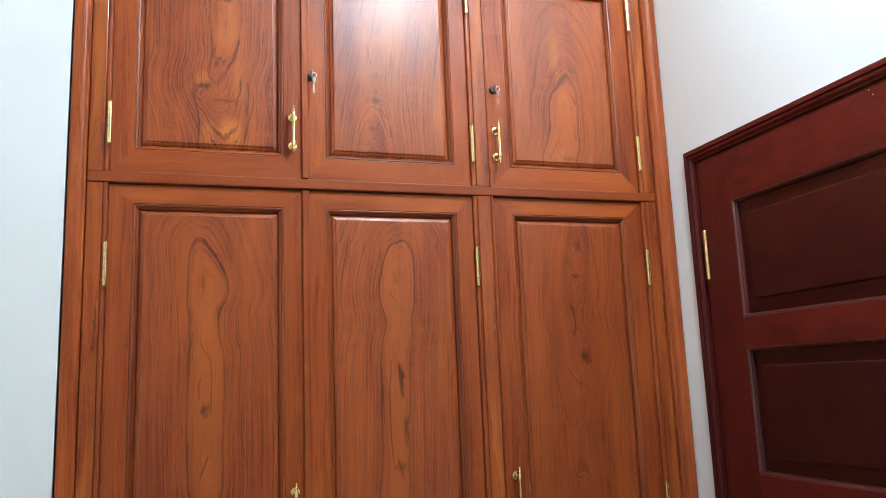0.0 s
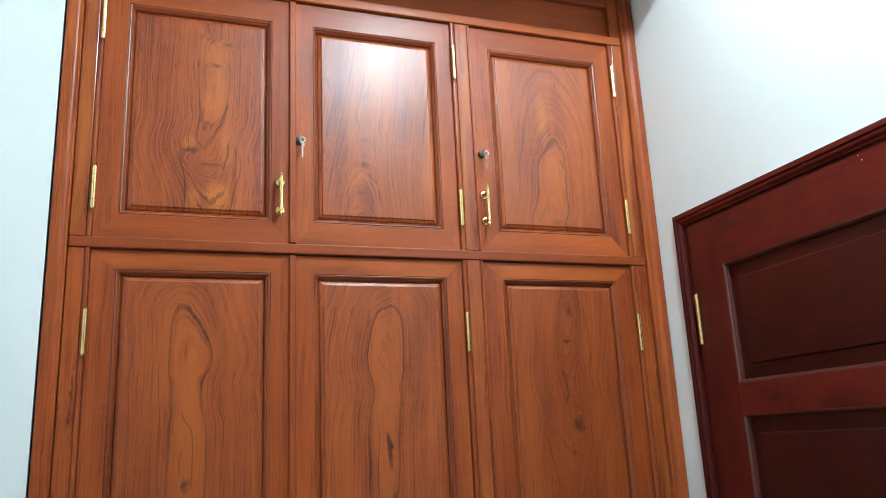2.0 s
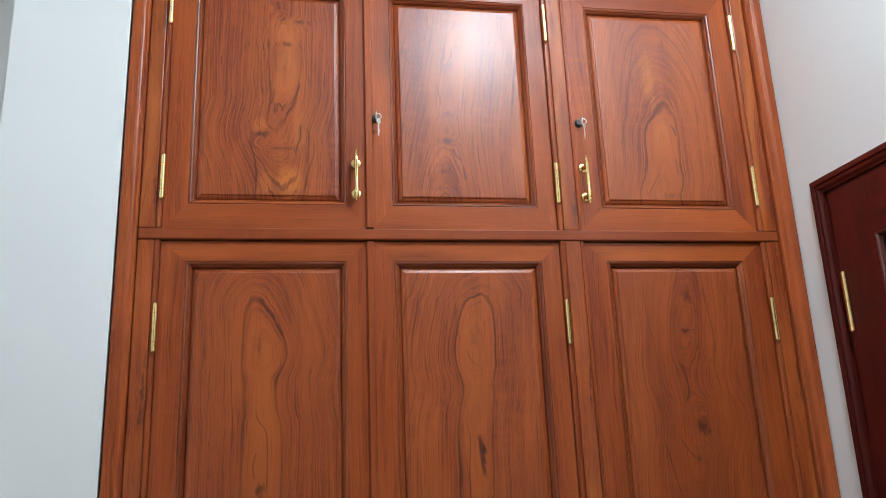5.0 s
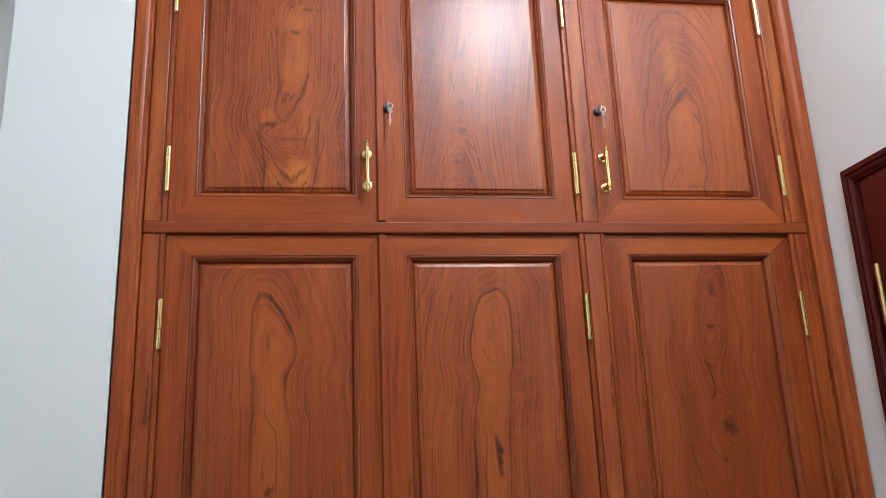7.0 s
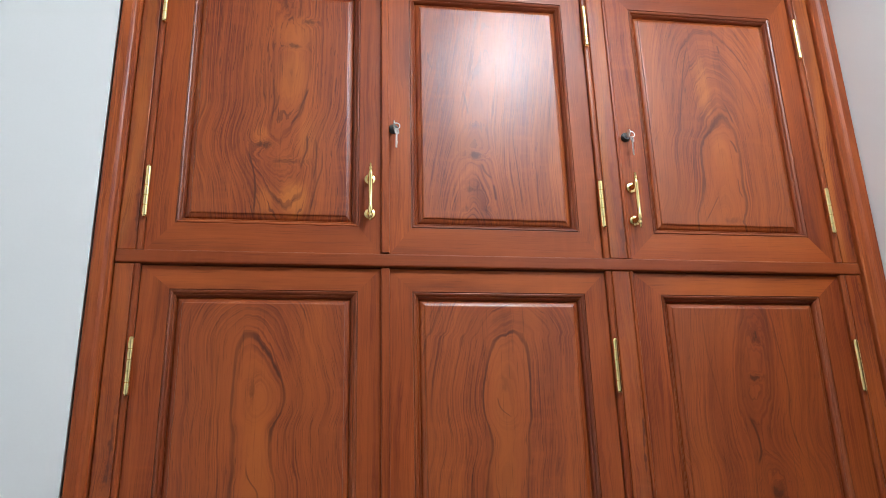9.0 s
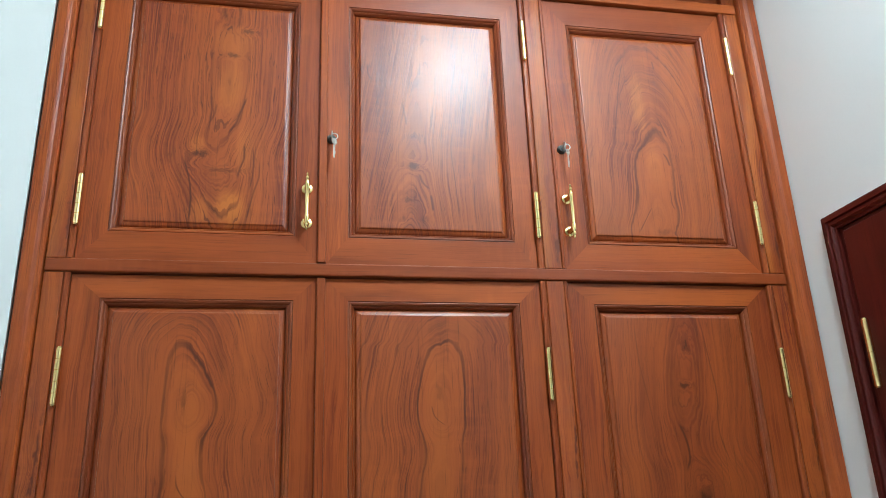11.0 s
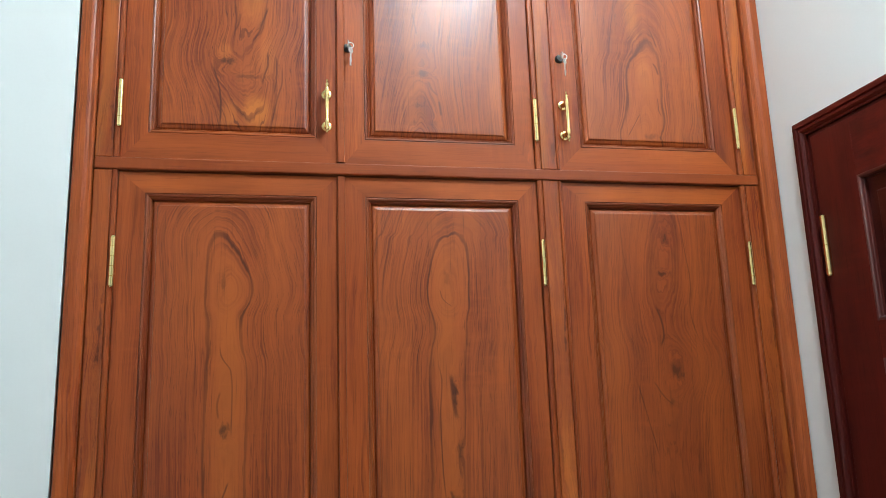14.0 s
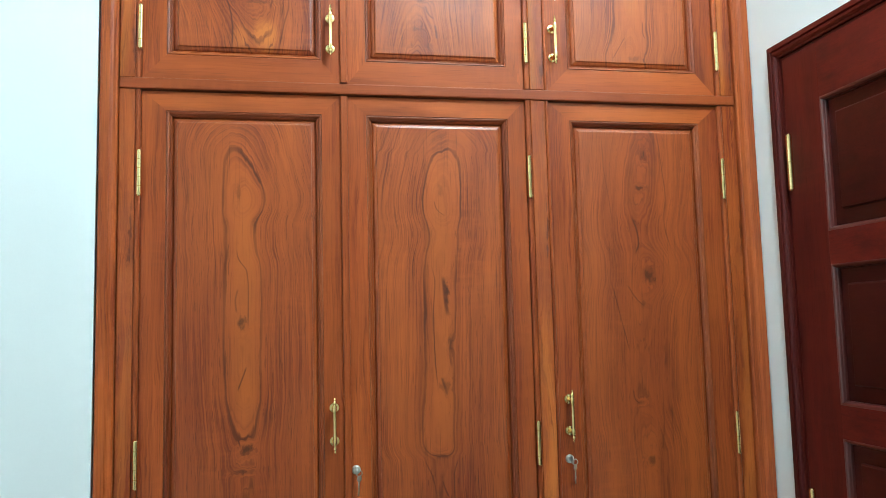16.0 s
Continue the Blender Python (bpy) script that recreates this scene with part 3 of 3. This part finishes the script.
hi = [bm.verts.new((x, DOOR_NEAR + d, DOOR_TOP + d)) for d, x in casing]
for i in range(len(casing)):
    j = (i + 1) % len(casing)
    bm.faces.new((lo[i], lo[j], hi[j], hi[i]))
bm.faces.new(lo), bm.faces.new(hi[::-1])
part("casing_head", bm, MAH_H, door_frame, at=(1.53, -0.6, DOOR_TOP))

# lining of the opening, against which the leaf closes
for a, b in (((FACE + 0.0425, DOOR_NEAR - 0.03, 0.0), (RIGHT + 0.119, DOOR_NEAR - 0.0005, DOOR_TOP - 0.0005)), ((FACE + 0.0425, DOOR_FAR + 0.0005, 0.0), (RIGHT + 0.119, DOOR_FAR + 0.03, DOOR_TOP - 0.0005)),
             ((FACE + 0.0425, DOOR_FAR + 0.03, DOOR_TOP - 0.03), (RIGHT + 0.119, DOOR_NEAR - 0.03, DOOR_TOP - 0.0005))):
    part("lining", block(a, b, 0), MAH_V, door_frame, at=a)
for a, b in (((FACE + 0.005, DOOR_NEAR - 0.0125, 0.0), (FACE + 0.042, DOOR_NEAR - 0.0005, DOOR_TOP - 0.0005)), ((FACE + 0.005, DOOR_FAR + 0.0012, DOOR_TOP - 0.0085), (FACE + 0.042, DOOR_NEAR - 0.0130, DOOR_TOP - 0.0005))):
    part("jamb_strip", block(a, b, 0), MAH_V, door_frame, at=a)
room_door = thing("door_1", (FACE, DOOR_NEAR, 0), "closed dark red mahogany door with raised panels", "door", kind="structure")
D0, D1, LEAF_TOP = DOOR_NEAR - 0.0145, DOOR_FAR + 0.0012, DOOR_TOP - 0.0100
P0, P1 = -0.288, -0.940
PANEL_ROWS = [(1.659, 1.970), (1.269, 1.583), (0.885, 1.195), (0.499, 0.811), (0.16, 0.425)]
part("stile", block((FACE, P0, 0.008), (FACE + 0.042, D0, LEAF_TOP), 0.0012), MAH_V, room_door, at=(FACE, -0.22, 1.0))
part("stile", block((FACE, D1, 0.008), (FACE + 0.042, P1, LEAF_TOP), 0.0012), MAH_V, room_door, at=(FACE, -1.0, 1.0))
edges = [LEAF_TOP] + [v for lo, hi in PANEL_ROWS for v in (hi, lo)] + [0.008]
for hi, lo in zip(edges[::2], edges[1::2]):
    part("rail", block((FACE, P1, lo), (FACE + 0.042, P0, hi), 0.0002), MAH_H, room_door, at=(FACE, -0.6, (lo + hi) / 2))
turn = Matrix(((0, 1, 0, FACE), (1, 0, 0, 0), (0, 0, 1, 0), (0, 0, 0, 1)))
arc = lambda s0, y0, r, a0, a1, n: [(s0 + r * math.cos(radians(a0 + (a1 - a0) * i / n)), y0 + r * math.sin(radians(a0 + (a1 - a0) * i / n))) for i in range(n + 1)]
STICKING = [(0.0, 0.0)] + arc(0.0010, 0.0070, 0.0070, -90, 0, 8) + [(0.0100, 0.0090), (0.0100, 0.03), (0.0, 0.03)]
DOOR_FIELD = [(0.0, 0.0155), (0.003, 0.0155), (0.0355, 0.0120), (0.0362, 0.0100)] + arc(0.0417, 0.0068, 0.0055, 180, 270, 8) + [(0.0440, 0.0010)]
for lo, hi in PANEL_ROWS:
    for bm, m in zip(mitred(P1, P0, lo, hi, STICKING), (MAH_EDGE,) * 4):
        bm.transform(turn)
        part("moulding", bm, m, room_door, at=(FACE, -0.6, (lo + hi) / 2), smooth=True)
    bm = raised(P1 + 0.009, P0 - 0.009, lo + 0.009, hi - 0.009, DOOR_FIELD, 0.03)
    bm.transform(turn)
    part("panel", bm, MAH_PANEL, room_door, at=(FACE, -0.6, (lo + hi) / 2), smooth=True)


def hinge_barrel(x, y, z0, z1, r=0.0058, knuckles=5):
    gap, rows = 0.0007, [(0.0, z0 - 0.003), (r * 0.7, z0 - 0.002), (r * 0.85, z0)]
    step = (z1 - z0) / knuckles
    for i in range(knuckles):
        a, b = z0 + i * step, z0 + (i + 1) * step
        rows += [(r, a + gap), (r, b - gap), (r * 0.82, b - gap * 0.5), (r * 0.82, b)]
    rows += [(r * 0.85, z1), (r * 0.7, z1 + 0.002), (0.0, z1 + 0.003)]
    return lathe(rows, pose(x, y, 0), 12)


for z0, z1 in ((1.773, 1.908), (0.930, 1.064), (0.2, 0.334)):
    part("hinge", hinge_barrel(FACE - 0.005, DOOR_NEAR - 0.027, z0, z1, 0.0075, 2), BRASS, room_door, "worn brass barrel hinge", at=(FACE, DOOR_NEAR, z0), smooth=True)

# two bent wire ends left in the top rail
part("wire_hook", joined(lathe([(0.0022, -0.002), (0.0022, 0.003), (0.0016, 0.0045), (0.0, 0.005)], pose(FACE, -0.752, 2.094, 0, -90), 10),
                         lathe([(0.0026, -0.002), (0.0026, 0.0025), (0.0016, 0.004), (0.0, 0.0045)], pose(FACE, -0.759, 2.082, 0, -90), 10)), BRASS, room_door, "small broken brass hook in the top rail", at=(FACE, -0.766, 2.08))

# ---- the wardrobe ----
wardrobe = thing("wardrobe", (0.73, 0.0, 0), "built-in teak wardrobe with six closed raised-panel doors and brass fittings", "wardrobe")
TOP = CEIL - 0.004
FF = -0.009     # front of the face frame
# outer trim
trim = [(-0.085, 0.03), (-0.085, -0.020), (-0.0825, -0.0245), (-0.077, -0.0265), (-0.063, -0.0265), (-0.059, -0.023), (-0.056, -0.0215), (-0.050, -0.0215), (-0.047, -0.018), (-0.046, 0.03)]
part("trim_upright", bar(trim, "z", 0.0, TOP), TEAK_V, wardrobe, at=(-0.06, 0, 1.5))
trim = [(1.5435, 0.03), (1.5435, -0.022), (1.540, -0.0265), (1.522, -0.0265), (1.517, -0.023), (1.513, -0.0215), (1.501, -0.0215), (1.498, -0.018), (1.497, 0.03)]
part("trim_upright", bar(trim, "z", 0.0, TOP), TEAK_V, wardrobe, at=(1.52, 0, 1.5))
# dark strip added in the gap as its painted shade, no joinery part
part("shadow_batten", block((-0.0892, 0.020, 0.0), (-0.0855, 0.1, TOP), 0), DARK_GAP, wardrobe, at=(-0.083, 0, 1))
# carcass behind the face
for a, b in (((-0.085, 0.031, 0.0), (-0.062, 0.6, TOP)), ((1.525, 0.031, 0.0), (1.543, 0.6, TOP)), ((0.944, 0.04, 0.1), (0.962, 0.58, TOP))):
    part("side_board", block(a, b), TEAK_V, wardrobe, at=a)
part("back_board", block((-0.062, 0.582, 0.0), (1.525, 0.6, TOP)), TEAK_V, wardrobe, at=(0.7, 0.59, 1))
for z in (0.10, 2.045, 2.75, TOP - 0.02):
    part("shelf_board", block((-0.0615, 0.041, z - 0.009), (1.5245, 0.5815, z + 0.009)), TEAK_H, wardrobe, at=(0.7, 0.3, z))
# face frame
for x0, x1 in ((-0.0455, -0.0105), (0.9335, 0.9715), (1.4605, 1.4965)):
    for z0, z1 in ((0.10, 2.0265), (2.0535, 2.7405)):
        part("stile", block((x0, FF, z0), (x1, 0.03, z1), 0.002), FACE_V, wardrobe, at=((x0 + x1) / 2, 0, (z0 + z1) / 2))
for x0, x1 in ((-0.0455, -0.0105), (1.4605, 1.4965)):
    part("stile", block((x0, FF, 2.7685), (x1, 0.03, TOP), 0.002), TEAK_V, wardrobe, at=((x0 + x1) / 2, 0, 2.95))
part("transom", block((-0.0455, FF - 0.003, 2.027), (1.4965, 0.03, 2.053), 0.003), TEAK_H, wardrobe, at=(0.7, 0, 2.05))
part("transom", block((-0.0455, FF - 0.003, 2.741), (1.4965, 0.03, 2.768), 0.003), TEAK_H, wardrobe, at=(0.7, 0, 2.755))
part("fascia_rail", block((-0.010, FF, 2.872), (1.460, 0.03, TOP), 0.002), TEAK_H, wardrobe, at=(0.7, 0, 2.98))
part("fascia_panel", block((-0.010, 0.006, 2.7685), (1.460, 0.02, 2.8715), 0), TEAK_H, wardrobe, at=(0.7, 0, 2.82))
part("plinth", block((-0.0455, FF, 0.0), (1.4965, 0.03, 0.0995), 0.002), TEAK_H, wardrobe, at=(0.7, 0, 0.05))


def bead(x0, x1, front):
    m = (x0 + x1) / 2
    return [(x0, 0.03), (x0, front + 0.003), (x0 + (m - x0) * 0.35, front + 0.0007), (m, front), (x1 - (x1 - m) * 0.35, front + 0.0007), (x1, front + 0.003), (x1, 0.03)]


for x0, x1 in ((-0.0100, 0.0015), (0.9205, 0.9330), (0.9720, 0.9805), (1.4475, 1.4600)):
    for z0, z1 in ((0.10, 2.026), (2.0540, 2.740)):
        part("stop_bead", bar(bead(x0, x1, FF - 0.001), "z", z0, z1), TEAK_V, wardrobe, at=((x0 + x1) / 2, 0, (z0 + z1) / 2))


def pull(x, z):
    """A brass bar pull on two rosettes, round x and z."""
    y = -0.030
    h = 0.0625
    rod = [(0.0, -h), (0.0016, -h), (0.0030, -h + 0.003), (0.0018, -h + 0.006), (0.0040, -h + 0.009), (0.0046, -h + 0.012), (0.0030, -h + 0.015), (0.0048, -h + 0.020),
           (0.0052, -h + 0.030), (0.0042, -h + 0.033), (0.0045, 0.0)]
    rod += [(r, -v) for r, v in rod[-2::-1]]
    bits = [lathe(rod, pose(x, y, z), 12)]
    for dz in (-0.038, 0.038):
        m = pose(x, 0, z + dz, 90)
        bits.append(lathe([(0.0125, -0.001), (0.0125, 0.0015), (0.0110, 0.0035), (0.0065, 0.0045), (0.0050, 0.008), (0.0042, 0.015), (0.0046, 0.024), (0.0048, 0.031), (0.0, 0.031)], m, 16))
    return joined(*bits)


FRAME_EDGE = [(0.0, 0.0), (0.0006, 0.0017), (0.0016, 0.0020), (0.0022, 0.0006), (0.0032, 0.0002), (0.0050, 0.0008), (0.0068, 0.0022), (0.0078, 0.0038), (0.0082, 0.0050), (0.0090, 0.0055),
              (0.0096, 0.0050), (0.0110, 0.0060), (0.0124, 0.0084), (0.0134, 0.0114), (0.0140, 0.0152), (0.0140, 0.030), (0.0, 0.030)]
FIELD = [(0.0, 0.0148), (0.0012, 0.0146), (0.0020, 0.0142), (0.0030, 0.0128), (0.0044, 0.0114), (0.0064, 0.0102), (0.0088, 0.0092), (0.0106, 0.0086), (0.0112, 0.0084), (0.0116, 0.0070), (0.0124, 0.0061), (0.0142, 0.0056)]


def cabinet_door(x0, x1, z0, z1, frame_w, frame_b, frame_t, figure, hinge_x, hinges, pull_at=None, lock_at=None):
    """One raised-panel door with a mitred frame."""
    a, b, c, d = x0 + frame_w[0], x1 - frame_w[1], z0 + frame_b, z1 - frame_t
    cx = (a + b) / 2
    door = part("cabinet_door", raised(a + 0.0132, b - 0.0132, c + 0.0132, d - 0.0132, FIELD, 0.028), PANELS[figure], wardrobe, "figured orange-brown teak raised door panel", at=(cx, 0, 0))
    outer = ((x0, z0), (x1, z0), (x1, z1), (x0, z1))
    inner = ((a, c), (b, c), (b, d), (a, d))
    for i, (name, m) in enumerate((("rail", TEAK_H), ("stile", TEAK_V), ("rail", TEAK_H), ("stile", TEAK_V))):
        j = (i + 1) % 4
        part(name, prism((outer[i], outer[j], inner[j], inner[i]), 0.0, 0.030, 0.0006), m, door, at=((outer[i][0] + inner[j][0]) / 2, 0, (outer[i][1] + inner[j][1]) / 2))
    for bm, m in zip(mitred(a, b, c, d, FRAME_EDGE), (EDGE_H, EDGE_V, EDGE_H, EDGE_V)):
        part("moulding", bm, m, door, at=(cx, 0, (c + d) / 2), smooth=True)
    for h in hinges:
        part("hinge", hinge_barrel(hinge_x, FF - 0.004, h, h + 0.103), BRASS, door, "brass barrel hinge", at=(hinge_x, FF, h), smooth=True)
    if pull_at:
        part("pull_handle", pull(*pull_at), BRASS, door, "turned brass bar pull", at=(pull_at[0], 0, pull_at[1]), smooth=True)
    if lock_at:
        x, z = lock_at
        part("lock", lathe([(0.0105, -0.001), (0.0105, 0.003), (0.0095, 0.0042), (0.0080, 0.0048), (0.0078, 0.009), (0.0, 0.0092)], pose(x, 0, z, 90), 18), STEEL if z < 2 else LOCK_METAL, door, "round steel cam lock", at=(x, 0, z), smooth=True)
    return door


LOWER, UPPER = (0.104, 2.0245), (2.0550, 2.7385)
HL, HU = (1.778, 1.126, 0.35), (2.121, 2.560)
COLS = (
    ("a", 0.0025, 0.4575, (0.0535, 0.0450), 0.000, (0.435, 1.244), None, (0.4345, 2.1785), None),
    ("b", 0.4745, 0.9195, (0.0450, 0.0450), 0.9245, None, (0.4840, 1.138), None, (0.4835, 2.334)),
    ("c", 0.9815, 1.4465, (0.0565, 0.0510), 1.4505, (1.0065, 1.240), (1.004, 1.134), (0.9985, 2.1785), (0.998, 2.338)),
)
for key, x0, x1, fw, hx, low_pull, low_lock, high_pull, high_lock in COLS:
    cabinet_door(x0, x1, *LOWER, fw, 0.075, 0.0455, key + "_low", hx, HL, low_pull, low_lock)
    cabinet_door(x0, x1, *UPPER, fw, 0.0575, 0.0645, key + "_high", hx, HU, high_pull, high_lock)
# cover strips over the meeting of the paired doors
for z0, z1 in ((0.106, 2.0235), (2.0570, 2.737)):
    part("cover_strip", bar([(0.4575, 0.02), (0.4575, -0.0055), (0.4583, -0.0078), (0.4600, -0.0088), (0.4720, -0.0088), (0.4737, -0.0078), (0.4745, -0.0055), (0.4745, 0.02)], "z", z0, z1), TEAK_V, wardrobe, at=(0.466, 0, (z0 + z1) / 2))


# ---- keys in the locks ----
def key(x, z, lean, spread):
    """Two flat keys on a wire ring, one of them in the lock."""
    ob = thing("key_pair", (x, -0.010, z), "two small steel keys on a ring hanging in a wardrobe lock", "keys", "keys in the wardrobe locks")
    bow = lambda r: lathe([(r, -0.0009), (r, 0.0009), (r * 0.45, 0.0009), (r * 0.45, -0.0009)], Matrix(), 16)
    held = bow(0.0095)
    held.transform(pose(x, -0.021, z, 0, 90, 0) @ pose(0, 0, 0, 0, 0, lean))
    stem = block((x - 0.0009, -0.016, z - 0.003), (x + 0.0009, -0.0085, z + 0.003), 0)
    part("key", joined(held, stem), STEEL, ob, at=(x, -0.02, z), smooth=True)
    wire = bmesh.new()
    n, m = 16, 6
    rings = []
    for i in range(n):
        u = 2 * math.pi * i / n
        rings.append([wire.verts.new((x + 0.005 + (0.0068 + 0.0012 * math.cos(v)) * math.sin(u), -0.0245 + 0.0012 * math.sin(v), z - 0.004 + (0.0068 + 0.0012 * math.cos(v)) * math.cos(u)))
                      for v in (2 * math.pi * q / m for q in range(m))])
    for i in range(n):
        for q in range(m):
            wire.faces.new((rings[i][q], rings[(i + 1) % n][q], rings[(i + 1) % n][(q + 1) % m], rings[i][(q + 1) % m]))
    part("ring", wire, STEEL, ob, at=(x, -0.026, z), smooth=True)
    spare = bow(0.0085)
    spare.transform(pose(0, 0, 0, 90))
    blade = joined(block((-0.0028, -0.0008, -0.046), (0.0028, 0.0008, -0.006), 0.0003), block((-0.0012, -0.0010, -0.036), (0.0004, 0.0010, -0.008), 0), block((0.0024, -0.0007, -0.034), (0.0040, 0.0007, -0.026), 0))
    bm = joined(spare, blade)
    bm.transform(pose(x + 0.005, -0.0255, z - 0.0165, 0, spread * 400, 38) @ Matrix.Scale(0.82, 4))
    part("key", bm, STEEL, ob, at=(x, -0.026, z - 0.03), smooth=True)
    return ob


for x, z, lean, spread in ((0.484, 1.138, 20, 0.012), (1.004, 1.134, -25, 0.008), (0.4835, 2.334, 35, 0.004), (0.998, 2.338, -10, 0.004)):
    key(x, z, lean, spread)

# ---- ceiling lamp ----
lamp = thing("ceiling_lamp", (LIGHT[0], LIGHT[1], CEIL), "flattened round opal bowl lamp on a white ceiling rose, lit", "ceiling lamp")
lx, ly, lz = LIGHT
part("rose", lathe([(0.085, CEIL), (0.085, CEIL - 0.012), (0.078, CEIL - 0.018), (0.060, CEIL - 0.020), (0.058, lz + 0.055), (0.0, lz + 0.055)], pose(lx, ly, 0), 40), LAMP_RIM, lamp, at=(lx, ly, CEIL), smooth=True)
part("shade", lathe([(0.13 * math.sin(radians(a)), lz + 0.07 * math.cos(radians(a))) for a in range(20, 181, 8)] + [(0.0, lz - 0.07)], pose(lx, ly, 0), 32), GLOW, lamp, "lit opal glass bowl", at=(lx, ly, lz), smooth=True)
